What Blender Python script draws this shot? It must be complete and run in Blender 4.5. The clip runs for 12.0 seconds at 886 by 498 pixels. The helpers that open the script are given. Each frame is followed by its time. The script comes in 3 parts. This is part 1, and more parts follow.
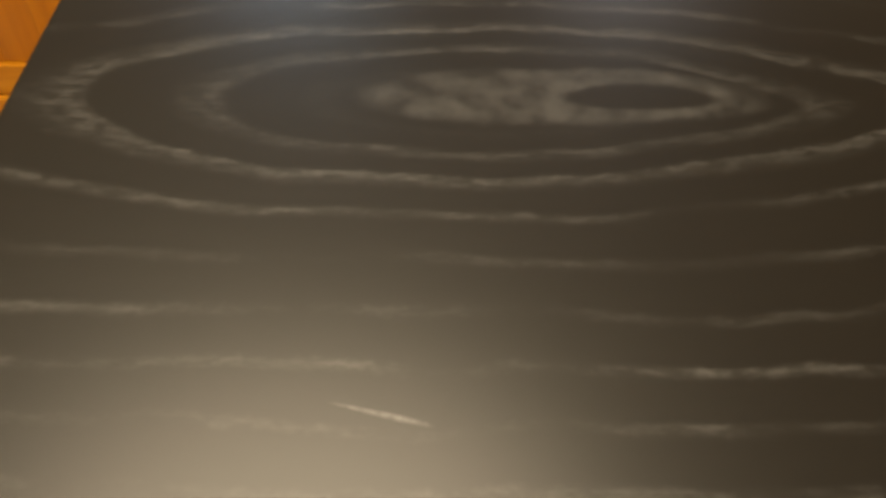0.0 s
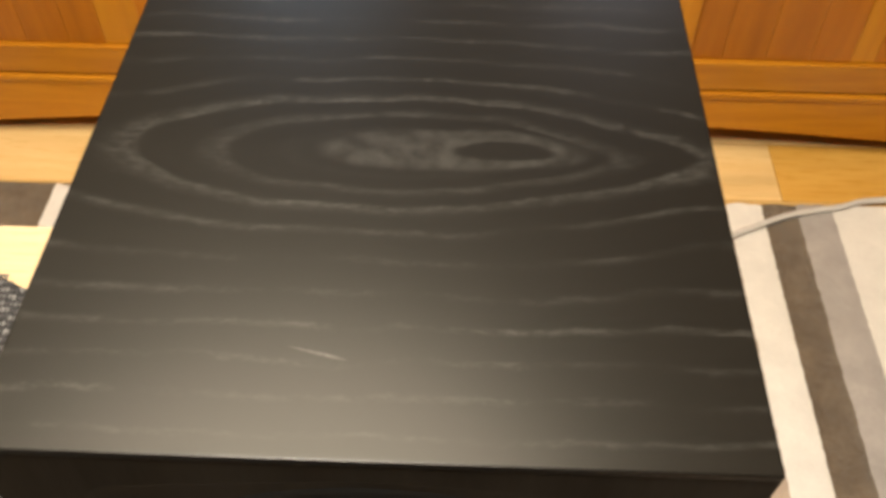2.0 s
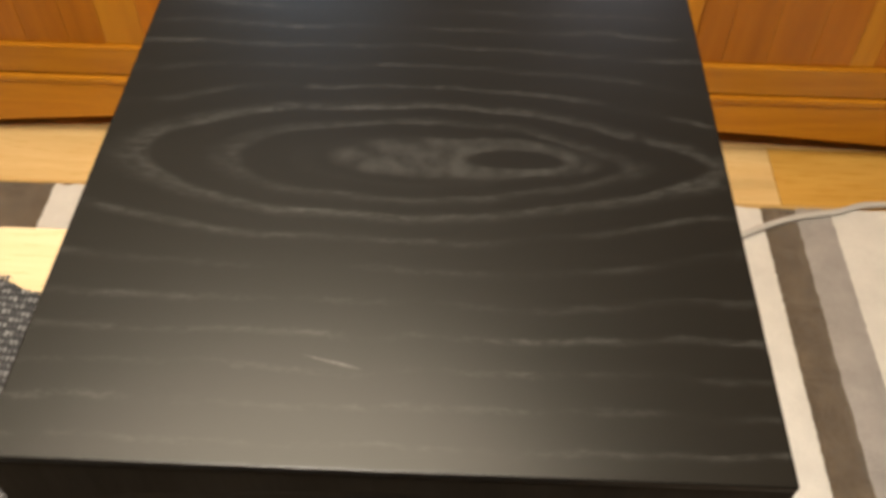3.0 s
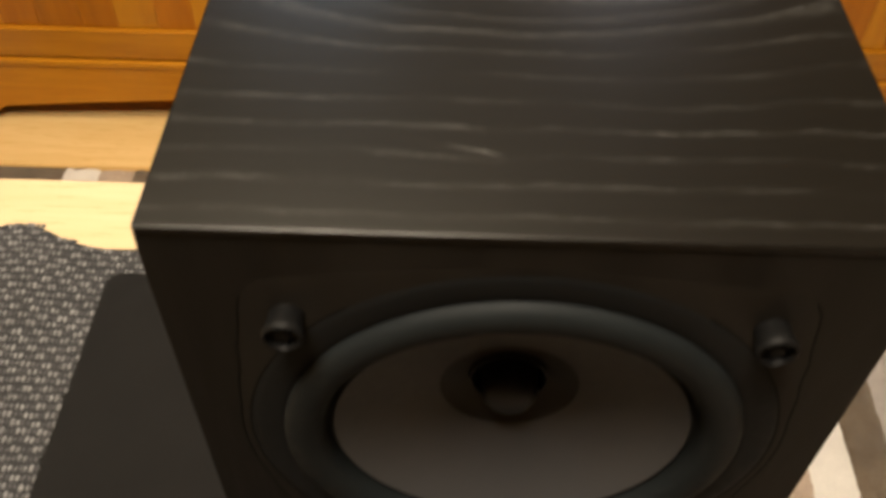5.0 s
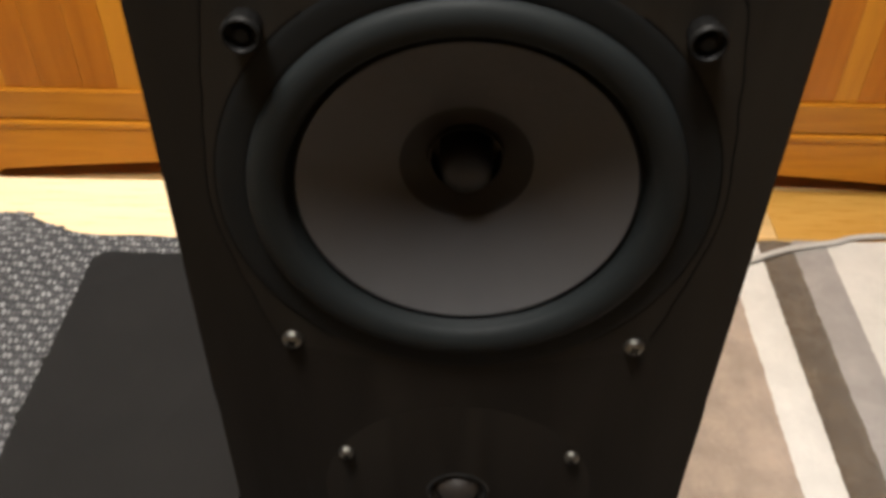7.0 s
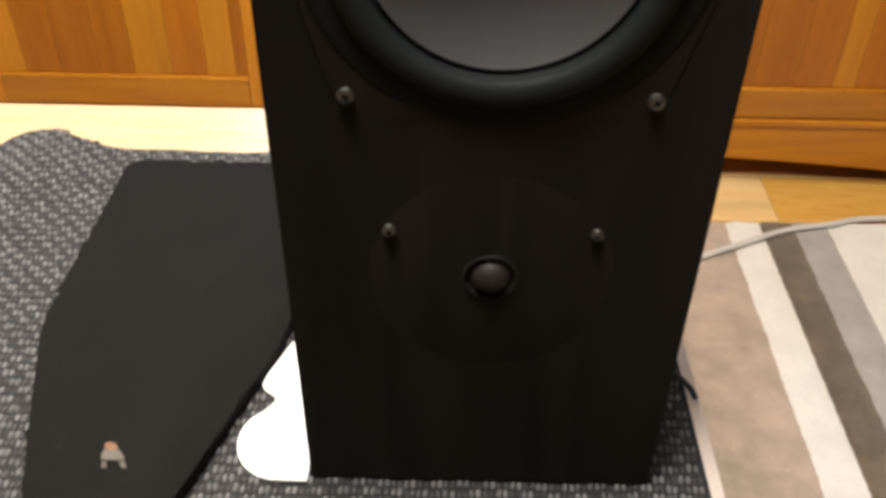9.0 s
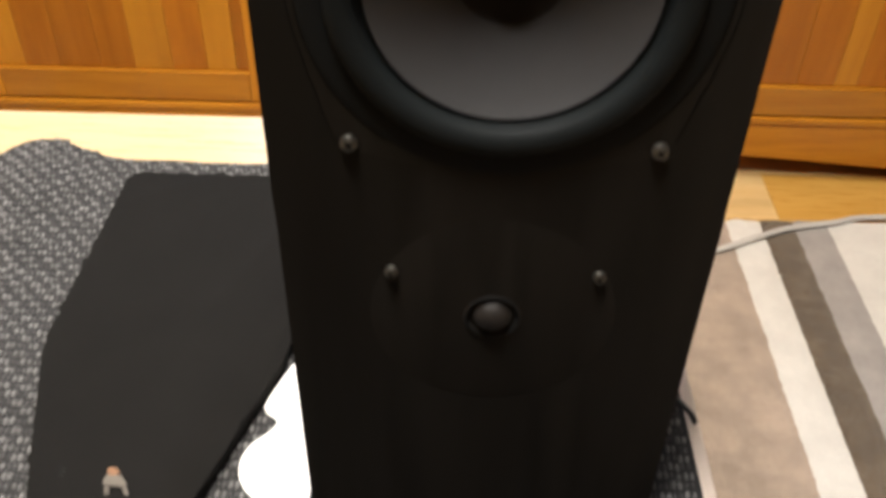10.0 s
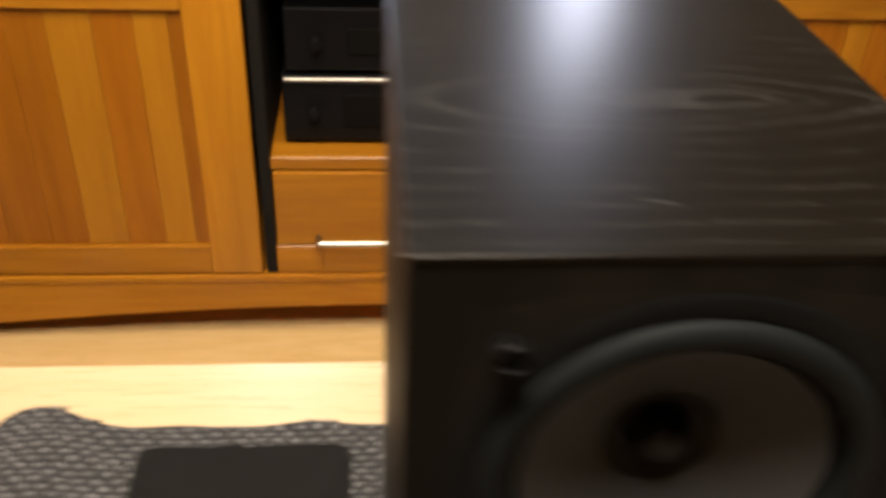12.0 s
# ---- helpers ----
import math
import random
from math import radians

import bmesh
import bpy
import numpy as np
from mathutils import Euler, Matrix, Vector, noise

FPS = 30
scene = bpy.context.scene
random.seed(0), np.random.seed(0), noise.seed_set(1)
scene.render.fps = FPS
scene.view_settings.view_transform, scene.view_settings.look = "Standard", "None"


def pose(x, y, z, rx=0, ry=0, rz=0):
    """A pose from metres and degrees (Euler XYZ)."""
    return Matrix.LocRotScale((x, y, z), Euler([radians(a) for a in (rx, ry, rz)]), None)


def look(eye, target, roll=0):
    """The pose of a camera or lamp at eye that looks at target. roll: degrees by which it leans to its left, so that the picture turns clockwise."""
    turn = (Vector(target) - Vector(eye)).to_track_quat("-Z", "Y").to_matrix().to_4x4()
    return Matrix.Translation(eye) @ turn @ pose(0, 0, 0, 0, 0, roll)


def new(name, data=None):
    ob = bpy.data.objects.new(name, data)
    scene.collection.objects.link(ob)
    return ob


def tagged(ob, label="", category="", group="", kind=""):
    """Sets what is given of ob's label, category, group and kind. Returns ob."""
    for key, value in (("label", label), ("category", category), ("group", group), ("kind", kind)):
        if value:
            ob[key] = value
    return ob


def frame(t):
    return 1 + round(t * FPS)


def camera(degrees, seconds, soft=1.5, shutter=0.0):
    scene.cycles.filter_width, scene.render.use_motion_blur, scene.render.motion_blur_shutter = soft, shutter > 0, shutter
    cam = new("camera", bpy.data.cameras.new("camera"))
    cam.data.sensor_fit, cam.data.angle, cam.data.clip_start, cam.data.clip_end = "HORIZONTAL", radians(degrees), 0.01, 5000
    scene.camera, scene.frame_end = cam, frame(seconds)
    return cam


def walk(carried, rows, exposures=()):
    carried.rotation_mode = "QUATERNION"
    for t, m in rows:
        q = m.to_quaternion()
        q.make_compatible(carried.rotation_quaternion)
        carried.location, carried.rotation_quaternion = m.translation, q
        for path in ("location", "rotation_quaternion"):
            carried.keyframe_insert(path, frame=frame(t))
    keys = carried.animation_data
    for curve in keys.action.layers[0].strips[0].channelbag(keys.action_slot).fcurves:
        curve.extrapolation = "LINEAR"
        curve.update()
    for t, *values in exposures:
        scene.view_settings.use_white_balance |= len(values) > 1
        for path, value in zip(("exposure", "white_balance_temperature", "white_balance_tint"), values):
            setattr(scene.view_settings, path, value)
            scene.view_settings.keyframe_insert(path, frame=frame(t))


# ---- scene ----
cam = camera(51.73, 12.0, soft=3.9, shutter=0.6)
PATH = [
    (0, (-0.0066, -0.0511, 1.3063), (-0.0175, 0.6185, 0.5636), 0.09),
    (0.5, (-0.0008, -0.0652, 1.3049), (-0.0252, 0.6063, 0.5643), -1.59),
    (1, (0.0124, -0.0900, 1.3555), (-0.0258, 0.5585, 0.5953), -1.84),
    (1.5, (0.0163, -0.1162, 1.3929), (-0.0009, 0.5292, 0.6292), 0.22),
    (2, (0.0240, -0.1178, 1.3990), (0.0032, 0.5265, 0.6345), 0.31),
    (2.5, (0.0233, -0.1158, 1.4012), (0.0020, 0.5289, 0.6370), 0.52),
    (4.5, (-0.0144, -0.1447, 1.3823), (-0.0182, 0.5073, 0.6241), 1.73),
    (5, (-0.0252, -0.1714, 1.3559), (-0.0330, 0.4877, 0.6039), 1.22),
    (5.5, (-0.0287, -0.1957, 1.3255), (-0.0341, 0.4818, 0.5900), 0.23),
    (6, (-0.0196, -0.2132, 1.3073), (-0.0246, 0.5109, 0.6176), 0.19),
    (6.5, (-0.0029, -0.2462, 1.2895), (-0.0093, 0.4955, 0.6188), 0.54),
    (8.5, (-0.0245, -0.3532, 1.2113), (-0.0344, 0.4208, 0.5782), 0.93),
    (9, (-0.0225, -0.3915, 1.1933), (-0.0312, 0.3889, 0.5680), 0.85),
    (9.5, (-0.0216, -0.4100, 1.1910), (-0.0298, 0.3511, 0.5423), 0.76),
    (10, (-0.0249, -0.3712, 1.2186), (-0.0324, 0.3963, 0.5776), 1.21),
    (10.5, (-0.0169, -0.3402, 1.2405), (-0.0357, 0.4352, 0.6093), 0.49),
    (11, (-0.0128, -0.3008, 1.2604), (-0.0183, 0.4894, 0.6475), 0.48),
    (11.5, (-0.0128, -0.2680, 1.2917), (-0.0139, 0.5457, 0.7105), 0.26),
    (11.8, (-0.0249, -0.2502, 1.3092), (-0.0310, 0.5787, 0.7498), 0.08),
    (11.9, (-0.0665, -0.2450, 1.3198), (-0.0227, 0.5834, 0.7614), 1.65),
    (12, (-0.1257, -0.2513, 1.3417), (-0.0480, 0.5707, 0.7776), 2.71),
]
walk(cam, [(t, look(eye, target, roll)) for t, eye, target, roll in PATH],
     exposures=((0.0, 0.10, 7300, 10), (1.5, 0.22, 6900, 10), (2.5, -0.10, 6450, 10), (4.5, -0.25, 6900, 10), (5.0, -0.25, 6800, 10), (5.6, -0.05, 6300, 10), (6.5, 0.08, 5750, 10), (8.5, 0.05, 5850, 10), (9.5, 0.05, 5800, 10), (11.0, 0.05, 5850, 10), (11.5, 0.03, 5850, 11), (12.0, -0.30, 6500, 13)))

# ---- size of the place: plan units (the cabinet is 0.21 wide in them) to metres, the floor at 0 ----
K, FLOOR_DROP = 1.10, 1.06


def W(x, y, z):
    """Plan place (z from the cabinet's top) to metres."""
    return Vector((x * K, y * K, (z + FLOOR_DROP) * K))


# ---- world and lamps ----
world = bpy.data.worlds.new("world")
scene.world = world
world.use_nodes = True
wn = world.node_tree
sky = wn.nodes.new("ShaderNodeTexSky")
sky.sky_type, sky.sun_disc = "NISHITA", False
sky.sun_elevation, sky.sun_rotation = radians(12), radians(150)
wn.links.new(sky.outputs[0], wn.nodes["Background"].inputs[0])
wn.nodes["Background"].inputs[1].default_value = 0.10

LAMPS = (((-0.26, 0.42, 2.46), 53, 0.94, (1.0, 0.865, 0.65)), ((-0.22, -0.26, 2.46), 50, 0.40, (1.0, 0.885, 0.74)))
for at, power, across, tint in LAMPS:
    lamp_data = bpy.data.lights.new("ceiling_lamp_light", "AREA")
    lamp_data.shape, lamp_data.size, lamp_data.energy, lamp_data.color = "DISK", across, power, tint
    lamp_light = new("ceiling_lamp_light", lamp_data)
    lamp_light.location = at
# daylight in the openings of the two narrow windows
for x, wide, power, tint in ((-0.39, 0.25, 9.5, (0.60, 0.77, 1.0)), (0.374, 0.14, 6.0, (0.80, 0.84, 1.0))):
    day_data = bpy.data.lights.new("window_light", "AREA")
    day_data.shape, day_data.size, day_data.size_y, day_data.energy, day_data.color = "RECTANGLE", wide, 0.54, power, tint
    day_light = new("window_light", day_data)
    day_light.matrix_world = look((x, 1.885, 1.62), (x, 0.0, 1.62))
scene.view_settings.exposure = 0.0


# ---- materials ----
class G:
    """A small builder of node graphs."""

    def __init__(self, name, rough=0.5, metal=0.0, spec=0.5):
        self.m = bpy.data.materials.new(name)
        self.m.use_nodes = True
        self.t = self.m.node_tree
        self.b = self.t.nodes["Principled BSDF"]
        self.b.inputs["Roughness"].default_value = rough
        self.b.inputs["Metallic"].default_value = metal
        self.b.inputs["Specular IOR Level"].default_value = spec

    def put(self, sock, v):
        if isinstance(v, bpy.types.NodeSocket):
            self.t.links.new(v, sock)
        elif v is not None:
            sock.default_value = v

    def n(self, kind, *ins, **props):
        node = self.t.nodes.new(kind)
        for k, v in props.items():
            setattr(node, k, v)
        for i, v in enumerate(ins):
            self.put(node.inputs[i], v)
        return node

    def math(self, op, a, b=None, c=None):
        return self.n("ShaderNodeMath", a, b, c, operation=op).outputs[0]

    def coords(self, scale=(1, 1, 1), kind="Object", turn=(0, 0, 0), start=(0, 0, 0)):
        co = self.n("ShaderNodeTexCoord").outputs[kind]
        mp = self.n("ShaderNodeMapping", co)
        mp.inputs["Scale"].default_value = scale
        mp.inputs["Rotation"].default_value = turn
        mp.inputs["Location"].default_value = start
        return mp.outputs[0]

    def xyz(self, v):
        s = self.n("ShaderNodeSeparateXYZ", v)
        return s.outputs[0], s.outputs[1], s.outputs[2]

    def noise(self, v, scale, detail=4, rough=0.55, out=0):
        return self.n("ShaderNodeTexNoise", v, None, scale, detail, rough).outputs[out]

    def ramp(self, f, *stops):
        r = self.n("ShaderNodeValToRGB", f)
        el = r.color_ramp.elements
        while len(el) < len(stops):
            el.new(0.5)
        for e, (p, c) in zip(el, stops):
            e.position, e.color = p, (*c, 1) if len(c) == 3 else c
        return r.outputs[0]

    def mix(self, f, a, b, blend="MIX"):
        m = self.n("ShaderNodeMix", data_type="RGBA", blend_type=blend)
        for sock, v in ((m.inputs[0], f), (m.inputs[6], a), (m.inputs[7], b)):
            self.put(sock, (*v, 1) if isinstance(v, tuple) and len(v) == 3 else v)
        return m.outputs[2]

    def remap(self, f, a, b, c, d):
        return self.n("ShaderNodeMapRange", f, a, b, c, d).outputs[0]

    def colour(self, c):
        self.put(self.b.inputs["Base Color"], (*c, 1) if isinstance(c, tuple) and len(c) == 3 else c)
        return self

    def rough(self, r):
        self.put(self.b.inputs["Roughness"], r)
        return self

    def bump(self, h, strength=0.3, dist=0.001):
        bp = self.n("ShaderNodeBump")
        bp.inputs["Strength"].default_value, bp.inputs["Distance"].default_value = strength, dist
        self.t.links.new(h, bp.inputs["Height"])
        self.t.links.new(bp.outputs[0], self.b.inputs["Normal"])
        return self


def plain(name, col, rough=0.5, metal=0.0, var=0.25, scale=60, bump=0.15, spec=0.5):
    """A surface with mottling at two sizes and a fine relief."""
    g = G(name, rough, metal, spec)
    v = g.coords()
    big, fine = g.noise(v, scale * 0.15, 3), g.noise(v, scale, 5, 0.65)
    f = g.math("ADD", g.math("MULTIPLY", big, 0.6), g.math("MULTIPLY", fine, 0.4))
    lo, hi = tuple(c * (1 - var) for c in col), tuple(min(1, c * (1 + var)) for c in col)
    g.colour(g.ramp(f, (0.3, lo), (0.7, hi)))
    g.rough(g.remap(fine, 0.3, 0.7, max(0.03, rough - 0.06), min(1, rough + 0.06)))
    return g.bump(fine, bump, 0.0006).m


def wood(name, light, dark, axis="x", rough=0.4, ring=6.0, tint=0.18, spec=0.4):
    """Sawn wood: long grain along one axis, soft rings, a few darker streaks, each piece with its own tone."""
    g = G(name, rough, spec=spec)
    st = {"x": (0.9, 11, 11), "y": (11, 0.9, 11), "z": (11, 11, 0.9)}[axis]
    rnd = g.n("ShaderNodeObjectInfo").outputs["Random"]
    base = g.n("ShaderNodeTexCoord").outputs["Object"]
    off = g.n("ShaderNodeCombineXYZ", g.math("MULTIPLY", rnd, 13.7), g.math("MULTIPLY", rnd, 7.1), g.math("MULTIPLY", rnd, 3.3)).outputs[0]
    moved = g.n("ShaderNodeVectorMath", base, off, operation="ADD").outputs[0]
    mp = g.n("ShaderNodeMapping", moved)
    mp.inputs["Scale"].default_value = st
    v = mp.outputs[0]
    body = g.noise(v, 1.1, 3, 0.5)
    rings = g.math("FRACT", g.math("MULTIPLY", body, ring))
    fib = g.noise(v, 14, 5, 0.7)
    soft = g.math("PINGPONG", rings, 0.5)
    f = g.math("ADD", g.math("MULTIPLY", soft, 0.55), g.math("MULTIPLY", fib, 0.62))
    col = g.ramp(f, (0.22, dark), (0.75, light))
    streak = g.remap(g.noise(v, 0.7, 2), 0.56, 0.72, 0.0, 0.5)
    col = g.mix(streak, col, tuple(c * 0.62 for c in dark))
    tone = g.remap(rnd, 0, 1, 1 - tint, 1 + tint)
    hsv = g.n("ShaderNodeHueSaturation", None, 1.0, tone, 1.0, col)
    hsv.inputs["Hue"].default_value = 0.5
    g.colour(hsv.outputs[0])
    g.rough(g.remap(fib, 0.3, 0.7, rough - 0.07, rough + 0.1))
    return g.bump(fib, 0.12, 0.0006).m


def veneer_top():
    """Black-stained ash veneer: one long knot figure with paler growth lines running across the top, a pale scratch."""
    g = G("black_ash_veneer", 0.30, spec=0.18)
    p = g.coords((1 / K, 1 / K, 1 / K), start=(0, 0.15, 0))
    slow = g.noise(p, 26, 2, 0.5, 1)
    wob = g.n("ShaderNodeVectorMath", slow, (0.5, 0.5, 0.5), operation="SUBTRACT").outputs[0]
    sc = g.n("ShaderNodeVectorMath", wob, operation="SCALE")
    sc.inputs["Scale"].default_value = 0.009
    q = g.n("ShaderNodeVectorMath", p, sc.outputs[0], operation="ADD").outputs[0]
    jit = g.n("ShaderNodeVectorMath", g.noise(p, 420, 2, 0.6, 1), (0.5, 0.5, 0.5), operation="SUBTRACT").outputs[0]
    s2 = g.n("ShaderNodeVectorMath", jit, operation="SCALE")
    s2.inputs["Scale"].default_value = 0.0025
    q = g.n("ShaderNodeVectorMath", q, s2.outputs[0], operation="ADD").outputs[0]
    x, y, z = g.xyz(q)
    # distance from the knot: rounded towards one end, pointed towards the other, flatter farther out
    sy0 = g.math("ABSOLUTE", g.math("ADD", y, -0.1135))
    dx = g.math("ABSOLUTE", g.math("DIVIDE", g.math("ADD", x, -0.006), 3.8))
    dx = g.math("MULTIPLY", dx, g.remap(sy0, 0.030, 0.065, 1.0, 0.30))
    power = g.remap(x, -0.05, 0.07, 2.1, 1.45)
    both = g.math("ADD", g.math("POWER", g.math("ADD", dx, 0.0003), power), g.math("POWER", g.math("ADD", sy0, 0.0003), power))
    d = g.math("POWER", both, g.math("DIVIDE", 1.0, power))
    near = g.math("MULTIPLY", g.math("MINIMUM", g.math("ADD", d, -0.010), 0.016), 125.0)
    far = g.math("MULTIPLY", g.math("MAXIMUM", g.math("ADD", d, -0.026), 0.0), 86.0)
    ph = g.math("ADD", near, far)
    fr = g.math("FRACT", g.math("ADD", ph, 0.16))
    cell = g.math("FLOOR", g.math("ADD", ph, 0.16))
    rings = g.remap(d, 0.027, 0.034, 1, 0)
    line = g.math("MULTIPLY", g.remap(fr, 0.0, 0.12, 0, 1), g.math("MAXIMUM", g.remap(fr, 0.10, 0.27, 1, 0), g.math("MULTIPLY", rings, g.remap(fr, 0.14, 0.50, 1, 0))))
    line = g.math("MULTIPLY", line, g.remap(d, 0.010, 0.014, 0, 1))
    per = g.n("ShaderNodeTexWhiteNoise", None, cell, noise_dimensions="1D").outputs[0]
    # pores: short dashes along the grain
    mp = g.n("ShaderNodeMapping", p)
    mp.inputs["Scale"].default_value = (230, 800, 1)
    dash = g.remap(g.noise(mp.outputs[0], 1, 4, 0.75), 0.42, 0.60, 0.08, 1)
    mp2 = g.n("ShaderNodeMapping", p)
    mp2.inputs["Scale"].default_value = (34, 75, 1)
    patch = g.math("MAXIMUM", g.remap(g.noise(mp2.outputs[0], 1, 2), 0.40, 0.62, 0.10, 1), g.math("MULTIPLY", rings, 0.66))
    ix, iy = g.math("DIVIDE", g.math("ADD", x, -0.0175), 0.046), g.math("DIVIDE", g.math("ADD", y, -0.1150), 0.0100)
    inner = g.remap(g.math("ADD", g.math("MULTIPLY", ix, ix), g.math("MULTIPLY", iy, iy)), 0.70, 1.05, 1.0, 0.0)
    ex, ey = g.math("DIVIDE", g.math("ADD", x, -0.0345), 0.0180), g.math("DIVIDE", g.math("ADD", y, -0.1150), 0.0044)
    eye = g.remap(g.math("ADD", g.math("MULTIPLY", ex, ex), g.math("MULTIPLY", ey, ey)), 0.75, 1.15, 0.0, 1.0)
    strength = g.math("MULTIPLY", g.math("MULTIPLY", line, dash), g.math("MULTIPLY", patch, g.remap(per, 0, 1, 0.55, 1)))
    blur = g.math("MULTIPLY", inner, g.remap(g.noise(p, 150, 4, 0.6), 0.34, 0.66, 0.08, 0.58))
    f = g.math("MULTIPLY", g.math("MINIMUM", g.math("ADD", strength, blur), 1.0), eye)
    # the scratch
    sx, sy, _ = g.xyz(p)
    along = g.math("ADD", sx, 0.0175)
    across = g.math("ADD", g.math("ADD", sy, -0.0325), g.math("MULTIPLY", along, 0.24))
    e1 = g.math("DIVIDE", along, 0.0088)
    e2 = g.math("DIVIDE", across, g.remap(along, -0.0078, 0.0078, 0.0002, 0.0008))
    scr = g.remap(g.math("ADD", g.math("MULTIPLY", e1, e1), g.math("MULTIPLY", e2, e2)), 0.5, 1.1, 1, 0)
    base = g.mix(g.noise(p, 9, 3), (0.0028, 0.0022, 0.0015), (0.0050, 0.0041, 0.0030))
    col = g.mix(g.math("MULTIPLY", f, 0.48), base, (0.046, 0.0445, 0.041))
    col = g.mix(g.math("MULTIPLY", scr, g.remap(g.noise(p, 900, 3, 0.6), 0.35, 0.6, 0.25, 0.9)), col, (0.050, 0.049, 0.046))
    g.colour(col)
    g.rough(g.remap(f, 0, 1, 0.30, 0.36))
    return g.bump(g.math("SUBTRACT", 1.0, f), 0.035, 0.0003).m


def cloth(name, col, pitch=1400, rough=0.95, bump=0.5):
    g = G(name, rough, spec=0.15)
    v = g.coords()
    wv = g.n("ShaderNodeTexVoronoi", v, None, pitch).outputs[0]
    n1 = g.noise(v, 22, 4)
    c = g.mix(n1, tuple(k * 0.7 for k in col), tuple(k * 1.25 for k in col))
    g.colour(g.mix(g.remap(wv, 0, 0.6, 0.5, 0), c, tuple(k * 0.45 for k in col)))
    return g.bump(wv, bump, 0.0006).m


def yarn(name, stops, rough=0.95):
    """Woollen yarn whose tone changes from strand to strand."""
    g = G(name, rough, spec=0.1)
    rnd = g.n("ShaderNodeNewGeometry").outputs["Random Per Island"]
    v = g.coords()
    col = g.ramp(rnd, *stops)
    fine = g.noise(v, 900, 4, 0.7)
    g.colour(g.mix(g.remap(fine, 0.35, 0.7, 0.35, 0), col, (0.02, 0.02, 0.021)))
    return g.bump(fine, 0.6, 0.0008).m


def pile(name, col, var=0.22):
    """Short rug pile: tufts, brushed patches."""
    g = G(name, 1.0, spec=0.05)
    v = g.coords()
    tuft = g.noise(v, 330, 4, 0.7)
    brush = g.noise(v, 16, 4, 0.6)
    f = g.math("ADD", g.math("MULTIPLY", tuft, 0.55), g.math("MULTIPLY", brush, 0.45))
    g.colour(g.ramp(f, (0.33, tuple(c * (1 - var) for c in col)), (0.66, tuple(min(0.95, c * (1 + var)) for c in col))))
    g.b.inputs["Sheen Weight"].default_value = 0.25
    return g.bump(tuft, 0.9, 0.004).m


M_TOP = veneer_top()
M_SIDE = wood("black_ash_side", (0.010, 0.0085, 0.007), (0.006, 0.005, 0.0042), "z", 0.5, tint=0.02, spec=0.35)
M_BAFFLE = wood("black_baffle", (0.0200, 0.0172, 0.0136), (0.0104, 0.0087, 0.0067), "z", 0.60, tint=0.02, spec=0.11)
M_FLANGE = plain("black_flange_plastic", (0.0076, 0.0083, 0.0085), 0.62, spec=0.12, var=0.15, scale=300)
M_RUBBER = plain("grey_black_rubber", (0.0092, 0.0112, 0.0116), 0.64, spec=0.15, var=0.12, scale=120, bump=0.05)
M_CONE = plain("grey_cone_paper", (0.041, 0.0405, 0.0415), 0.55, var=0.10, scale=240, bump=0.1)
M_NECK = plain("dark_cone_neck", (0.021, 0.0192, 0.0185), 0.55, spec=0.2, var=0.15, scale=200)
M_CAP = plain("black_dust_cap", (0.014, 0.0138, 0.0138), 0.46, spec=0.22, var=0.12, scale=200, bump=0.05)
M_STEEL = plain("screw_steel", (0.18, 0.175, 0.155), 0.42, 1.0, var=0.2, scale=900, bump=0.05)
M_SLOT = plain("screw_recess", (0.004, 0.0036, 0.003), 0.7, spec=0.1, var=0.1, scale=500)
M_PEG = plain("black_peg_plastic", (0.0042, 0.0041, 0.0040), 0.55, spec=0.12, var=0.12, scale=500, bump=0.05)
M_LIP = plain("satin_black_lip", (0.009, 0.0088, 0.0085), 0.42, spec=0.25, var=0.15, scale=400, bump=0.05)
M_DOME = plain("tweeter_dome", (0.012, 0.0090, 0.0068), 0.60, var=0.15, scale=500, bump=0.05)
M_GRILLE = cloth("black_grille_cloth", (0.0066, 0.0059, 0.0054))
M_TABLE = wood("blond_table_wood", (0.53, 0.40, 0.245), (0.465, 0.34, 0.19), "x", 0.30, tint=0.05)
M_FLOOR = wood("oak_floor_plank", (0.66, 0.44, 0.17), (0.54, 0.32, 0.10), "x", 0.30, tint=0.20)
M_PINE_L = wood("light_pine_stave", (0.54, 0.230, 0.012), (0.44, 0.168, 0.007), "z", 0.38, tint=0.10)
M_PINE_D = wood("dark_pine_stave", (0.40, 0.138, 0.005), (0.315, 0.100, 0.003), "z", 0.38, tint=0.12)
M_PINE_X = wood("pine_rail", (0.49, 0.205, 0.012), (0.36, 0.132, 0.006), "x", 0.36, tint=0.08)
M_BAND = plain("beige_edging", (0.54, 0.46, 0.40), 0.5, var=0.08)
M_FLOOR_L = wood("light_floor_plank", (0.78, 0.56, 0.27), (0.69, 0.46, 0.19), "x", 0.30, tint=0.04)
M_FLOOR_D = wood("amber_floor_plank", (0.62, 0.36, 0.085), (0.51, 0.275, 0.050), "x", 0.30, tint=0.04)
# shade of the open bay as colour; also the dark plank and stave gaps
M_DARK = plain("dark_gap_and_bay_shade", (0.009, 0.0075, 0.006), 0.8, spec=0.2)
M_MATBASE = plain("dark_mat_backing", (0.014, 0.0135, 0.014), 0.95, var=0.3, scale=500)
M_YARN = yarn("mat_light_yarn", ((0.0, (0.135, 0.132, 0.133)), (0.50, (0.182, 0.178, 0.179)), (1.0, (0.240, 0.236, 0.237))))
